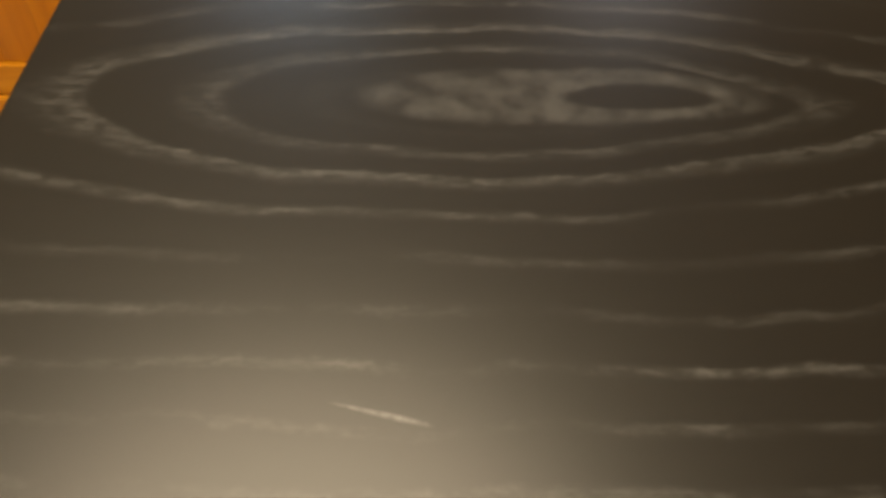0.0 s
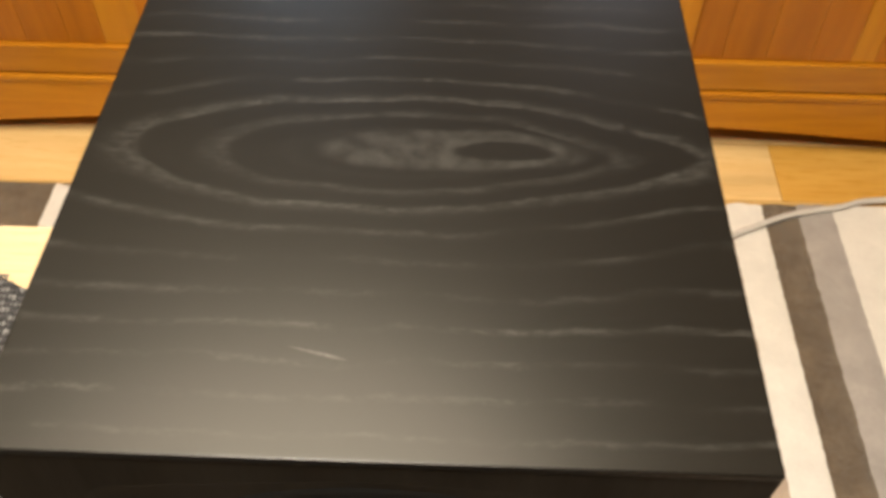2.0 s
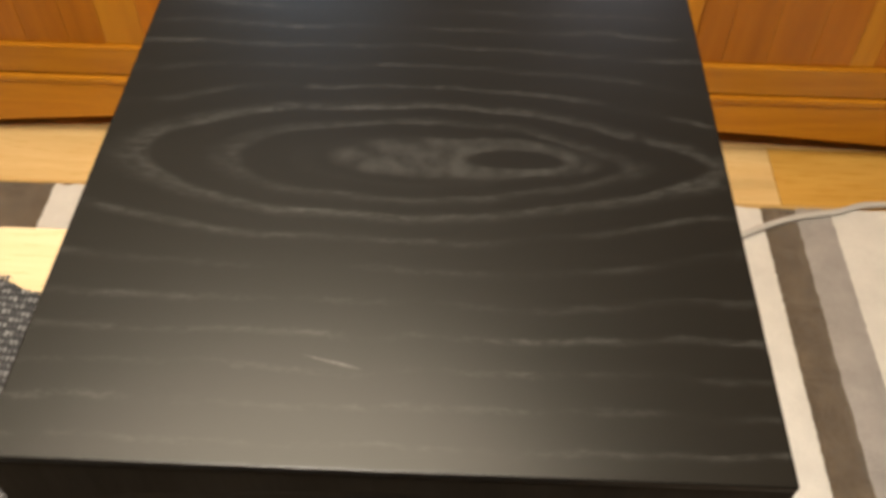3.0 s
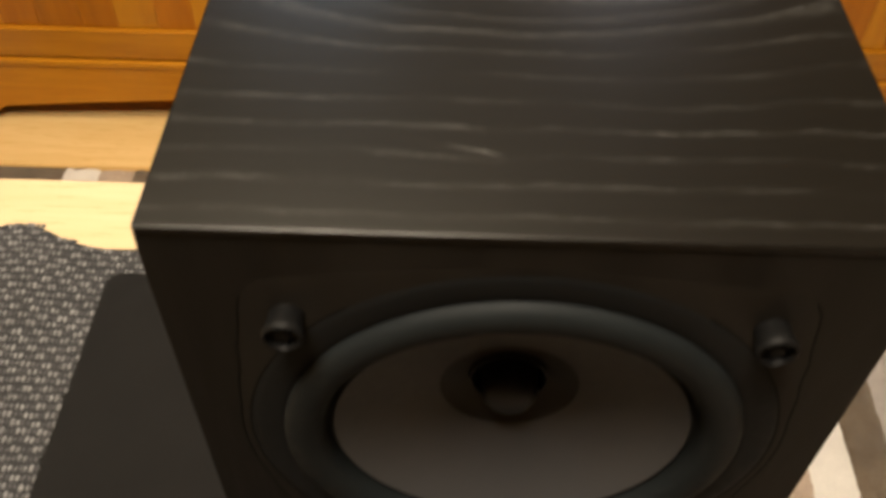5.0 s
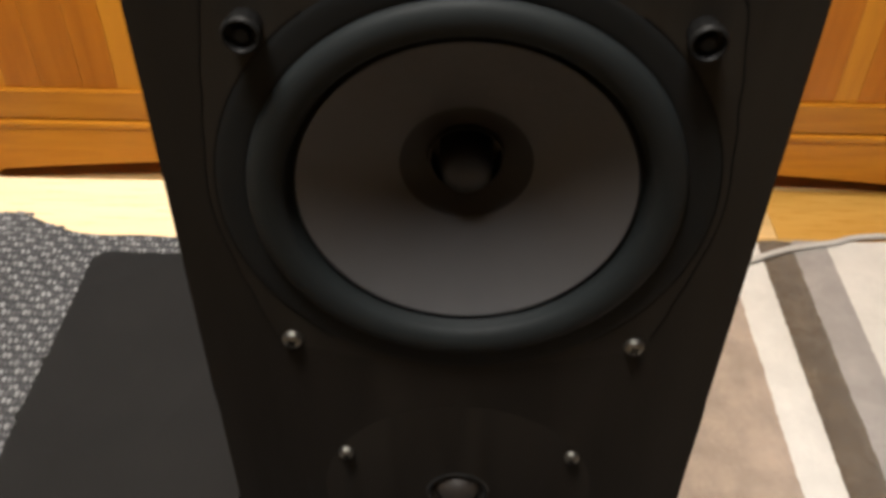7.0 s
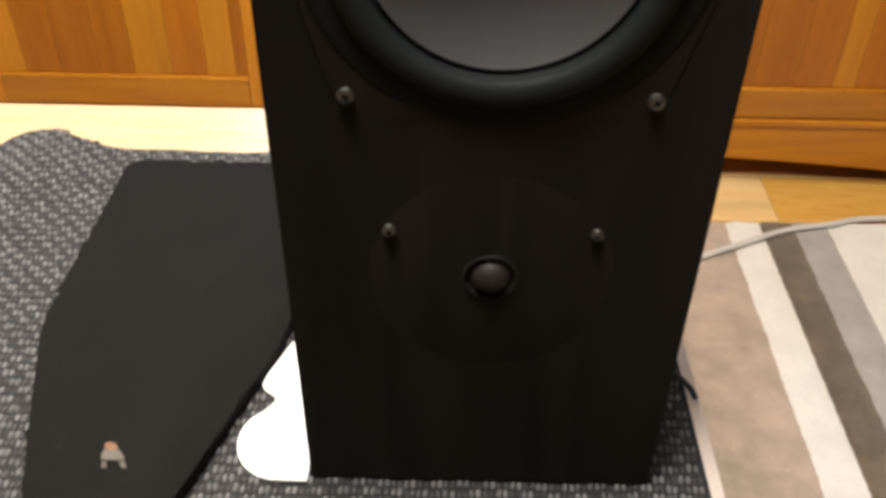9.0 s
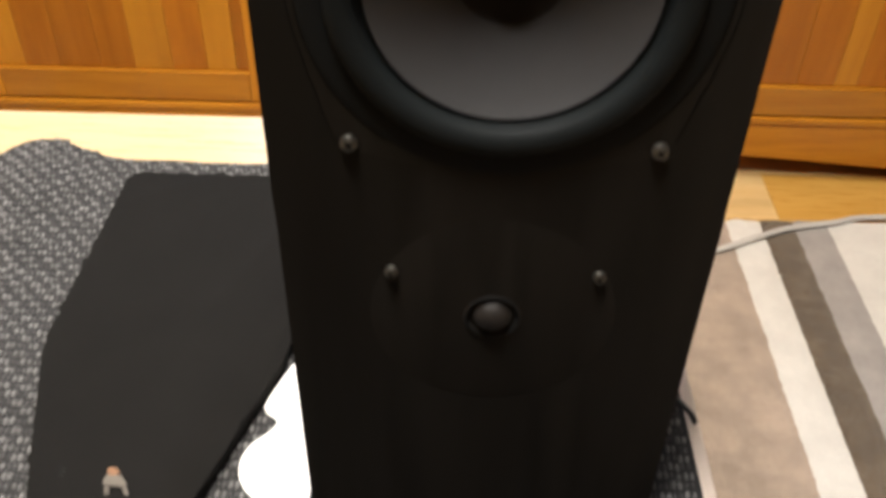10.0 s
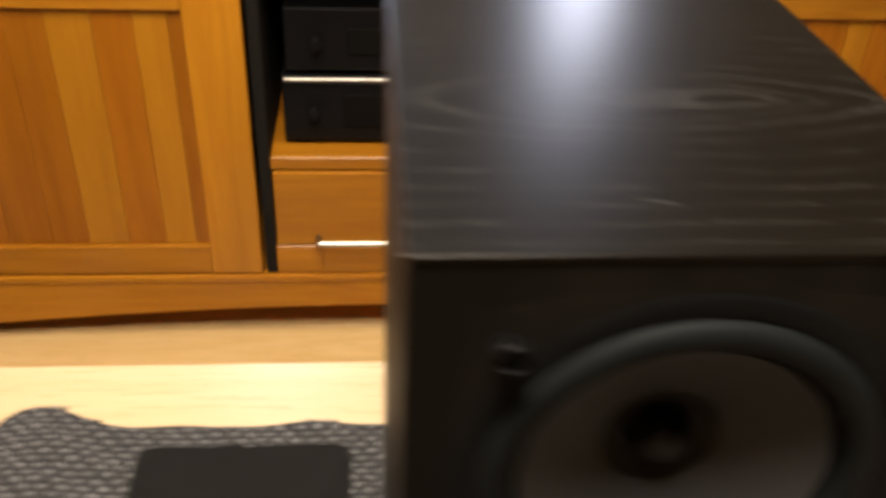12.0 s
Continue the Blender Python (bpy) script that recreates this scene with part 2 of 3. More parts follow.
M_YARN_D = yarn("mat_dark_yarn", ((0.0, (0.056, 0.054, 0.056)), (0.60, (0.084, 0.081, 0.084)), (1.0, (0.130, 0.127, 0.130))))
M_WHITE_P = pile("rug_white_pile", (0.74, 0.71, 0.665), 0.12)
M_BROWN_P = pile("rug_brown_pile", (0.120, 0.088, 0.058), 0.5)
M_GREY_P = pile("rug_grey_pile", (0.36, 0.33, 0.31), 0.24)
M_BEIGE_P = pile("rug_beige_pile", (0.41, 0.32, 0.25), 0.32)
M_CABLE = plain("grey_cable_sheath", (0.52, 0.50, 0.47), 0.45, var=0.08, scale=80, bump=0.03)
M_BLACKCABLE = plain("black_cable_sheath", (0.02, 0.02, 0.02), 0.5)
M_PAPER = plain("white_card", (0.86, 0.86, 0.84), 0.6, var=0.03, scale=200, bump=0.05)
M_WALL = plain("brown_wall_paint", (0.15, 0.115, 0.078), 0.9, var=0.05, scale=90, bump=0.2)
M_CEIL = plain("ceiling_paint", (0.30, 0.26, 0.21), 0.9, var=0.03, scale=90)
M_FRAME = plain("white_window_paint", (0.75, 0.74, 0.71), 0.45, var=0.04, scale=120, bump=0.05)
M_HIFI = plain("black_hifi_case", (0.0045, 0.0045, 0.005), 0.38, var=0.15, scale=200, bump=0.05, spec=0.2)
M_CHROME = plain("brushed_steel_handle", (0.36, 0.345, 0.32), 0.32, 1.0, var=0.06, scale=400, bump=0.04)
M_BADGE = plain("silver_badge", (0.13, 0.115, 0.10), 0.40, 0.7, var=0.1, scale=800, bump=0.05)
M_COPPER = plain("copper_badge", (0.22, 0.12, 0.07), 0.40, 0.7, var=0.1, scale=800, bump=0.05)
gg = G("window_glass", 0.02)
gg.b.inputs["Transmission Weight"].default_value = 1.0
M_GLASS = gg.m
gl = G("lamp_diffuser", 0.5)
gl.colour((0.85, 0.83, 0.78))
gl.b.inputs["Emission Color"].default_value = (1.0, 0.82, 0.58, 1)
gl.b.inputs["Emission Strength"].default_value = 6.0
M_LAMP = gl.m


# ---- building helpers: shapes in plan units, linked in metres ----
def thing(name, base, label, category, group="", kind=""):
    ob = new(name)
    ob.location = W(*base)
    ob.empty_display_size = 0.05
    return tagged(ob, label, category, group, kind)


def origin_of(ob):
    at = Vector((0, 0, 0))
    while ob is not None:
        at += ob.location
        ob = ob.parent
    return at


def mesh_of(name, bm, mat, smooth=False, origin=Vector((0, 0, 0))):
    for v in bm.verts:
        v.co = W(*v.co) - origin
    bmesh.ops.recalc_face_normals(bm, faces=bm.faces)
    me = bpy.data.meshes.new(name)
    bm.to_mesh(me)
    bm.free()
    me.materials.append(mat)
    if smooth:
        for p in me.polygons:
            p.use_smooth = True
        me.set_sharp_from_angle(angle=radians(38))
    return me


def part(name, bm, mat, parent=None, label="", smooth=False):
    """Links a bmesh, given in plan units, as one mesh under a thing or a part."""
    ob = new(name, mesh_of(name, bm, mat, smooth, origin_of(parent) if parent else Vector((0, 0, 0))))
    ob.parent = parent
    return tagged(ob, label) if label else ob


def box(x0, x1, y0, y1, z0, z1, bevel=0.0, seg=1):
    bm = bmesh.new()
    bmesh.ops.create_cube(bm, size=1)
    for v in bm.verts:
        v.co = Vector((x0 + (v.co.x + 0.5) * (x1 - x0), y0 + (v.co.y + 0.5) * (y1 - y0), z0 + (v.co.z + 0.5) * (z1 - z0)))
    if bevel:
        bmesh.ops.bevel(bm, geom=bm.edges[:], offset=bevel, segments=seg, affect="EDGES", profile=0.5)
    return bm


def lathe(profile, cx, cz, y=0.0, n=72, closed=False):
    """Turns (radius, depth) pairs round an axis along y through (cx, cz)."""
    bm = bmesh.new()
    rings = []
    for r, d in profile:
        if r < 1e-6:
            rings.append([bm.verts.new((cx, y + d, cz))] * n)
        else:
            rings.append([bm.verts.new((cx + r * math.cos(a), y + d, cz + r * math.sin(a))) for a in (2 * math.pi * k / n for k in range(n))])
    pairs = list(zip(rings, rings[1:])) + ([(rings[-1], rings[0])] if closed else [])
    for a, b in pairs:
        for k in range(n):
            vs = [a[k], a[(k + 1) % n], b[(k + 1) % n], b[k]]
            vs = [v for i, v in enumerate(vs) if v not in vs[:i]]
            if len(vs) > 2:
                bm.faces.new(vs)
    return bm


def slab(outline, lo, hi, bevel=0.0, axis="z", seg=2):
    """A flat piece of the given outline; axis z: outline in x, y; axis y: outline in x, z."""
    bm = bmesh.new()
    spot = (lambda a, b, h: (a, b, h)) if axis == "z" else (lambda a, b, h: (a, h, b))
    low = [bm.verts.new(spot(a, b, lo)) for a, b in outline]
    top = [bm.verts.new(spot(a, b, hi)) for a, b in outline]
    bm.faces.new(low)
    face = bm.faces.new(top)
    n = len(outline)
    for k in range(n):
        bm.faces.new((low[k], low[(k + 1) % n], top[(k + 1) % n], top[k]))
    if bevel:
        bmesh.ops.bevel(bm, geom=[e for e in face.edges], offset=bevel, segments=seg, affect="EDGES", profile=0.5)
    return bm


def tube(points, radius, sides=10, flat=1.0):
    """A bent tube through smooth points."""
    pts = [Vector(p) for p in points]
    path = []
    for i in range(len(pts) - 1):
        p0, p1, p2, p3 = pts[max(i - 1, 0)], pts[i], pts[i + 1], pts[min(i + 2, len(pts) - 1)]
        for k in range(8):
            t = k / 8
            path.append(0.5 * (2 * p1 + (p2 - p0) * t + (2 * p0 - 5 * p1 + 4 * p2 - p3) * t * t + (3 * p1 - p0 - 3 * p2 + p3) * t ** 3))
    path.append(pts[-1])
    bm = bmesh.new()
    rings = []
    for i, p in enumerate(path):
        d = (path[min(i + 1, len(path) - 1)] - path[max(i - 1, 0)]).normalized()
        s = d.cross(Vector((0, 0, 1)))
        s = s.normalized() if s.length > 1e-4 else Vector((1, 0, 0))
        u = s.cross(d)
        rings.append([bm.verts.new(p + radius * (math.cos(a) * s + flat * math.sin(a) * u)) for a in (2 * math.pi * k / sides for k in range(sides))])
    for a, b in zip(rings, rings[1:]):
        for k in range(sides):
            bm.faces.new((a[k], a[(k + 1) % sides], b[(k + 1) % sides], b[k]))
    bm.faces.new(rings[0])
    bm.faces.new(rings[-1])
    return bm


def rounded(points, r, n=5):
    """Rounds the corners of an outline; r: one radius, or one for each corner."""
    out = []
    m = len(points)
    rs = r if isinstance(r, (list, tuple)) else [r] * m
    for i in range(m):
        a, b, c = (Vector(points[j % m]) for j in (i - 1, i, i + 1))
        if rs[i] <= 0:
            out.append(tuple(b))
            continue
        p, q = b + (a - b).normalized() * rs[i], b + (c - b).normalized() * rs[i]
        for k in range(n + 1):
            t = k / n
            out.append(tuple((1 - t) ** 2 * p + 2 * t * (1 - t) * b + t * t * q))
    return out


# ---- the room ----
Z0 = -FLOOR_DROP
RX0, RX1, RY0, RY1, ZC = -2.3, 2.1, -2.6, 1.70, 1.25
floor = tagged(part("floor", box(RX0 - 0.1, RX1 + 0.1, RY0 - 0.1, RY1 + 0.1, Z0 - 0.10, Z0 - 0.012), M_DARK), "oak plank floor with light and dark boards", "floor", kind="structure")
ceiling = tagged(part("ceiling", box(RX0 - 0.1, RX1 + 0.1, RY0 - 0.1, RY1 + 0.1, ZC, ZC + 0.1), M_CEIL), "plain pale painted ceiling", "ceiling", kind="structure")
for nm, b in (("wall_west", (RX0 - 0.12, RX0, RY0, RY1)), ("wall_east", (RX1, RX1 + 0.12, RY0, RY1)), ("wall_south", (RX0 - 0.12, RX1 + 0.12, RY0 - 0.12, RY0))):
    tagged(part(nm, box(*b, Z0 - 0.012, ZC), M_WALL), "plain brown painted wall", "wall", kind="structure")

# the north wall has two narrow windows above the sideboard
WINS = ((-0.47, -0.24), (0.24, 0.44))
WZ0, WZ1 = 0.16, 0.74
wall_bm = bmesh.new()
for x0, x1, z0, z1 in ((RX0 - 0.12, RX1 + 0.12, Z0 - 0.012, WZ0), (RX0 - 0.12, RX1 + 0.12, WZ1, ZC), (RX0 - 0.12, WINS[0][0], WZ0, WZ1), (WINS[0][1], WINS[1][0], WZ0, WZ1), (WINS[1][1], RX1 + 0.12, WZ0, WZ1)):
    tmp = bpy.data.meshes.new("tmp")
    b = box(x0, x1, RY1, RY1 + 0.14, z0, z1)
    b.to_mesh(tmp)
    b.free()
    wall_bm.from_mesh(tmp)
    bpy.data.meshes.remove(tmp)
tagged(part("wall_north", wall_bm, M_WALL), "plain brown painted wall with two narrow windows", "wall", kind="structure")
for i, (x0, x1) in enumerate(WINS):
    win = thing("window_%d" % (i + 1), ((x0 + x1) / 2, RY1 + 0.07, WZ0), "narrow white-framed window with bluish evening daylight", "window", kind="structure")
    f = 0.016
    for x, y, z, u in ((x0, x0 + f, WZ0, WZ1), (x1 - f, x1, WZ0, WZ1)):
        part("window_frame", box(x, y, RY1 + 0.05, RY1 + 0.09, z, u, 0.002), M_FRAME, win)
    for z in (WZ0, WZ1 - f):
        part("window_frame", box(x0 + f, x1 - f, RY1 + 0.05, RY1 + 0.09, z, z + f, 0.002), M_FRAME, win)
    pane = part("pane", box(x0 + f, x1 - f, RY1 + 0.067, RY1 + 0.071, WZ0 + f, WZ1 - f), M_GLASS, win)
    pane.visible_shadow = False

for (lx, ly, lz), _, across, _ in LAMPS:
    lx, ly = lx / K, ly / K
    lampt = thing("ceiling_lamp", (lx, ly, ZC), "round white glass ceiling lamp, switched on", "lamp", "ceiling lamps")
    part("lamp_base", slab([(lx + 0.10 * math.cos(a), ly + 0.10 * math.sin(a)) for a in (2 * math.pi * k / 32 for k in range(32))], ZC - 0.03, ZC, 0), M_FRAME, lampt)
    part("lamp_diffuser", slab([(lx + across / 2 / K * math.cos(a), ly + across / 2 / K * math.sin(a)) for a in (2 * math.pi * k / 48 for k in range(48))], ZC - 0.065, ZC - 0.031, 0), M_LAMP, lampt)

# ---- the sideboard ----
YF = 1.24


def sideboard():
    top, depth, half = -0.27, 0.40, 1.02
    sb = thing("sideboard", (0, YF + 0.2, Z0), "orange pine sideboard with panelled doors and an arched plinth", "sideboard")
    part("top_board", box(-half - 0.02, half + 0.02, YF - 0.015, YF + depth, top, top + 0.028, 0.004, 2), M_PINE_X, sb)
    # bay dividers and back panel are near black: shade put into their colour
    for s in (-1, 1):
        part("side_panel", box(min(s * half, s * (half - 0.02)), max(s * half, s * (half - 0.02)), YF + 0.004, YF + depth, Z0, top), M_PINE_D, sb)
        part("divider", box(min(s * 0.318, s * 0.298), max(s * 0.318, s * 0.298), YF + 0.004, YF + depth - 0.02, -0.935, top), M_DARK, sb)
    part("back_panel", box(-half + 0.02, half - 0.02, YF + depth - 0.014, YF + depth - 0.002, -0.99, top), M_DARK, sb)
    part("bottom_board", box(-half + 0.02, half - 0.02, YF + 0.02, YF + depth - 0.016, -0.955, -0.935), M_PINE_X, sb)
    # plinth rail with a long shallow arch along its lower edge
    low = [(-half + 0.001 + (2 * half - 0.002) * k / 40, 0) for k in range(41)]
    arch = [(x, -0.977 - 0.038 * (x / 0.86) ** 2 if abs(x) < 0.95 else Z0) for x, _ in low]
    part("plinth", slab(arch + [(half - 0.001, -0.905), (-half + 0.001, -0.905)], YF - 0.006, YF + 0.014, 0, "y"), M_PINE_X, sb)
    part("base_rail", box(-half + 0.001, half - 0.001, YF - 0.010, YF + 0.003, -0.918, -0.903, 0.003, 2), M_PINE_X, sb)
    boards = {-1: (-0.420, -0.447, -0.503, -0.571, -0.645, -0.711, -0.790, -0.860, -0.918), 1: (0.424, 0.482, 0.560, 0.640, 0.714, 0.757, 0.830, 0.918)}
    tone = {-1: "DLDLDDDL", 1: "DDDDLDD"}
    for s in (-1, 1):
        door = part("door", box(min(s * 0.415, s * 0.925), max(s * 0.415, s * 0.925), YF + 0.016, YF + 0.024, -0.845, -0.372), M_DARK, sb, "panelled pine door with vertical staves")
        for a, b in ((0.326, 0.422), (0.915, 1.012)):
            part("stile", box(min(s * a, s * b), max(s * a, s * b), YF - 0.004, YF + 0.02, -0.900, -0.285, 0.003, 2), M_PINE_L, door)
        part("rail", box(min(s * 0.4225, s * 0.9145), max(s * 0.4225, s * 0.9145), YF - 0.0035, YF + 0.02, -0.900, -0.836, 0.003, 2), M_PINE_X, door)
        part("rail", box(min(s * 0.4225, s * 0.9145), max(s * 0.4225, s * 0.9145), YF - 0.0035, YF + 0.02, -0.375, -0.285, 0.003, 2), M_PINE_X, door)
        for (a, b), c in zip(zip(boards[s], boards[s][1:]), tone[s]):
            part("stave", box(min(a, b) + 0.0003, max(a, b) - 0.0003, YF + 0.006, YF + 0.016, -0.8355, -0.3755, 0.0006), M_PINE_L if c == "L" else M_PINE_D, door)
    # middle bay: open shelf over a drawer
    part("shelf", box(-0.297, 0.297, YF + 0.002, YF + depth - 0.02, -0.672, -0.647, 0.002), M_PINE_X, sb)
    drawer = part("drawer", box(-0.294, 0.294, YF - 0.003, YF + 0.018, -0.834, -0.676, 0.003, 2), M_PINE_X, sb)
    part("handle", tube([(-0.215, YF - 0.004, -0.815), (-0.213, YF - 0.026, -0.815), (-0.190, YF - 0.030, -0.815), (0, YF - 0.030, -0.815), (0.190, YF - 0.030, -0.815), (0.213, YF - 0.026, -0.815), (0.215, YF - 0.004, -0.815)], 0.0055), M_CHROME, drawer, "slim chrome handle")
    part("lower_rail", box(-0.297, 0.297, YF - 0.002, YF + 0.018, -0.902, -0.838, 0.002), M_PINE_X, sb)
    return sb


sideboard()


def hifi(x0, x1, z0, z1, label, trim=True):
    h = thing("hifi_unit", ((x0 + x1) / 2, YF + 0.15, z0), label, "stereo")
    part("case", box(x0, x1, YF + 0.05, YF + 0.33, z0 + 0.010, z1, 0.003, 2), M_HIFI, h)
    if trim:
        part("front_trim", box(x0 + 0.004, x1 - 0.004, YF + 0.044, YF + 0.049, z1 - 0.012, z1 - 0.004, 0.001), M_CHROME, h, "thin silver trim line")
    part("knob", lathe([(0, -0.018), (0.010, -0.018), (0.012, -0.015), (0.012, 0)], x0 + 0.055, (z0 + z1) / 2, YF + 0.05, 24), M_HIFI, h, smooth=True)
    part("display", box(x0 + 0.11, x0 + 0.30, YF + 0.046, YF + 0.0495, z0 + 0.04, z1 - 0.035, 0.001), M_SLOT, h)
    for x in (x0 + 0.03, x1 - 0.03):
        for y in (YF + 0.08, YF + 0.30):
            part("foot", box(x - 0.012, x + 0.012, y - 0.012, y + 0.012, z0, z0 + 0.010), M_HIFI, h)


hifi(-0.272, 0.18, -0.647, -0.508, "black hi-fi amplifier with silver trim on the shelf")
hifi(-0.264, 0.17, -0.508, -0.385, "black hi-fi player stacked on the amplifier", False)

# ---- the striped rug ----
RUGZ = Z0 + 0.010
rug = thing("striped_rug", (0, 0.4, Z0), "short-pile rug with white, brown, grey and beige stripes", "rug")


def rug_stripe(x0, x1, mat, seed, edge):
    """One stripe, its long edges a little ragged where tufts of two colours meet."""
    rnd = random.Random(seed)
    y0, y1, n = -1.0, 1.090, 260
    bm = bmesh.new()
    cols = []
    for k in range(n + 1):
        y = y0 + (y1 - y0) * k / n
        end = 0.0025 * rnd.random() if k in (0, n) else 0
        a, b = x0 + edge * noise.noise((y * 90, x0 * 7, 0)), x1 + edge * noise.noise((y * 90, x1 * 7, 0))
        row = [(a, Z0 - 0.002), (a, RUGZ - 0.002)]
        m = 6
        for j in range(1, m):
            x = a + (b - a) * j / m
            row.append((x, RUGZ + 0.0022 * noise.noise((x * 60, y * 60, 3)) + 0.0012 * noise.noise((x * 240, y * 240, 5))))
        row += [(b, RUGZ - 0.002), (b, Z0 - 0.002)]
        cols.append([bm.verts.new((x, y + end + 0.004 * noise.noise((x * 40, 9, k if k in (0, n) else 0)) * (k == n), z)) for x, z in row])
    for a, b in zip(cols, cols[1:]):
        for j in range(len(a) - 1):
            bm.faces.new((a[j], a[j + 1], b[j + 1], b[j]))
    bm.faces.new(cols[0])
    bm.faces.new(cols[-1])
    return part("stripe", bm, mat, rug, smooth=True)


STRIPES = ((-1.20, M_BEIGE_P), (-1.06, M_WHITE_P), (-0.96, M_BROWN_P), (-0.761, M_WHITE_P), (-0.694, M_BEIGE_P), (-0.629, M_BROWN_P), (-0.56, M_GREY_P), (-0.48, M_WHITE_P), (-0.34, M_BEIGE_P), (-0.2, M_WHITE_P), (-0.12, M_BROWN_P), (-0.04, M_GREY_P), (0.04, M_WHITE_P), (0.16, M_BROWN_P), (0.24, M_BEIGE_P), (0.517, M_WHITE_P), (0.583, M_BROWN_P), (0.647, M_GREY_P), (0.714, M_WHITE_P), (0.93, M_BEIGE_P), (1.18, None))
for i, ((xa, ma), (xb, _)) in enumerate(zip(STRIPES, STRIPES[1:])):
    rug_stripe(xa, xb, ma, i, 0.003)

cable = thing("floor_cable", (0.7, 1.07, Z0), "light grey mains cable lying across the rug", "cable")
part("sheath", tube([(0.14, 0.72, RUGZ + 0.007), (0.30, 0.875, RUGZ + 0.007), (0.409, 0.950, RUGZ + 0.007), (0.515, 1.004, RUGZ + 0.0075), (0.624, 1.056, RUGZ + 0.007), (0.725, 1.082, RUGZ + 0.006), (0.815, 1.108, Z0 + 0.012), (1.10, 1.12, Z0 + 0.007), (1.5, 1.11, Z0 + 0.007)], 0.0062), M_CABLE, cable, smooth=True)

# ---- the table ----
ZT, TX0, TX1, TY0, TY1 = -0.4535, -1.05, 0.1555, -0.43, 0.468
table = thing("table", (-0.4, -0.1, Z0), "blond wooden table with a smooth lacquered top", "table")
part("edge_band", box(TX1 - 0.0150, TX1, TY0, TY1, ZT - 0.026, ZT + 0.0003, 0.001), M_BAND, table, "pale beige edging strip")
part("tabletop", box(TX0, TX1 - 0.0151, TY0, TY1, ZT - 0.026, ZT, 0.003, 2), M_TABLE, table)
for x in (TX0 + 0.03, TX1 - 0.09):
    for y in (TY0 + 0.03, TY1 - 0.09):
        part("leg", box(x, x + 0.055, y, y + 0.055, Z0 + 0.010, ZT - 0.0262, 0.004, 2), M_TABLE, table)
for y in (TY0 + 0.045, TY1 - 0.065):
    part("apron", box(TX0 + 0.086, TX1 - 0.091, y, y + 0.02, ZT - 0.105, ZT - 0.0262), M_TABLE, table)
for x in (TX0 + 0.045, TX1 - 0.065):
    part("apron", box(x, x + 0.02, TY0 + 0.086, TY1 - 0.091, ZT - 0.105, ZT - 0.0262), M_TABLE, table)

# ---- the woven mat ----
ZM = -0.4475
mat = thing("woven_mat", (-0.17, 0.13, ZT), "thick grey woven wool mat with a wavy edge", "mat")


def mat_edge_y(x):
    """The far edge of the mat, with its soft wave."""
    return 0.378 + 0.024 * math.exp(-((x + 0.418) / 0.045) ** 2) + 0.003 * math.exp(-((x + 0.29) / 0.03) ** 2) + 0.006 * math.exp(-((x + 0.170) / 0.03) ** 2) - 0.055 * max(0.0, (-0.43 - x) / 0.045) ** 2


def mat_lift(x, y):
    """A slight hump where the mat does not lie flat, near its far corner."""
    return 0.010 * math.exp(-((x + 0.40) / 0.05) ** 2 - ((y - 0.35) / 0.09) ** 2) + 0.0035 * math.exp(-((x + 0.38) / 0.05) ** 2 - ((y - 0.12) / 0.05) ** 2)


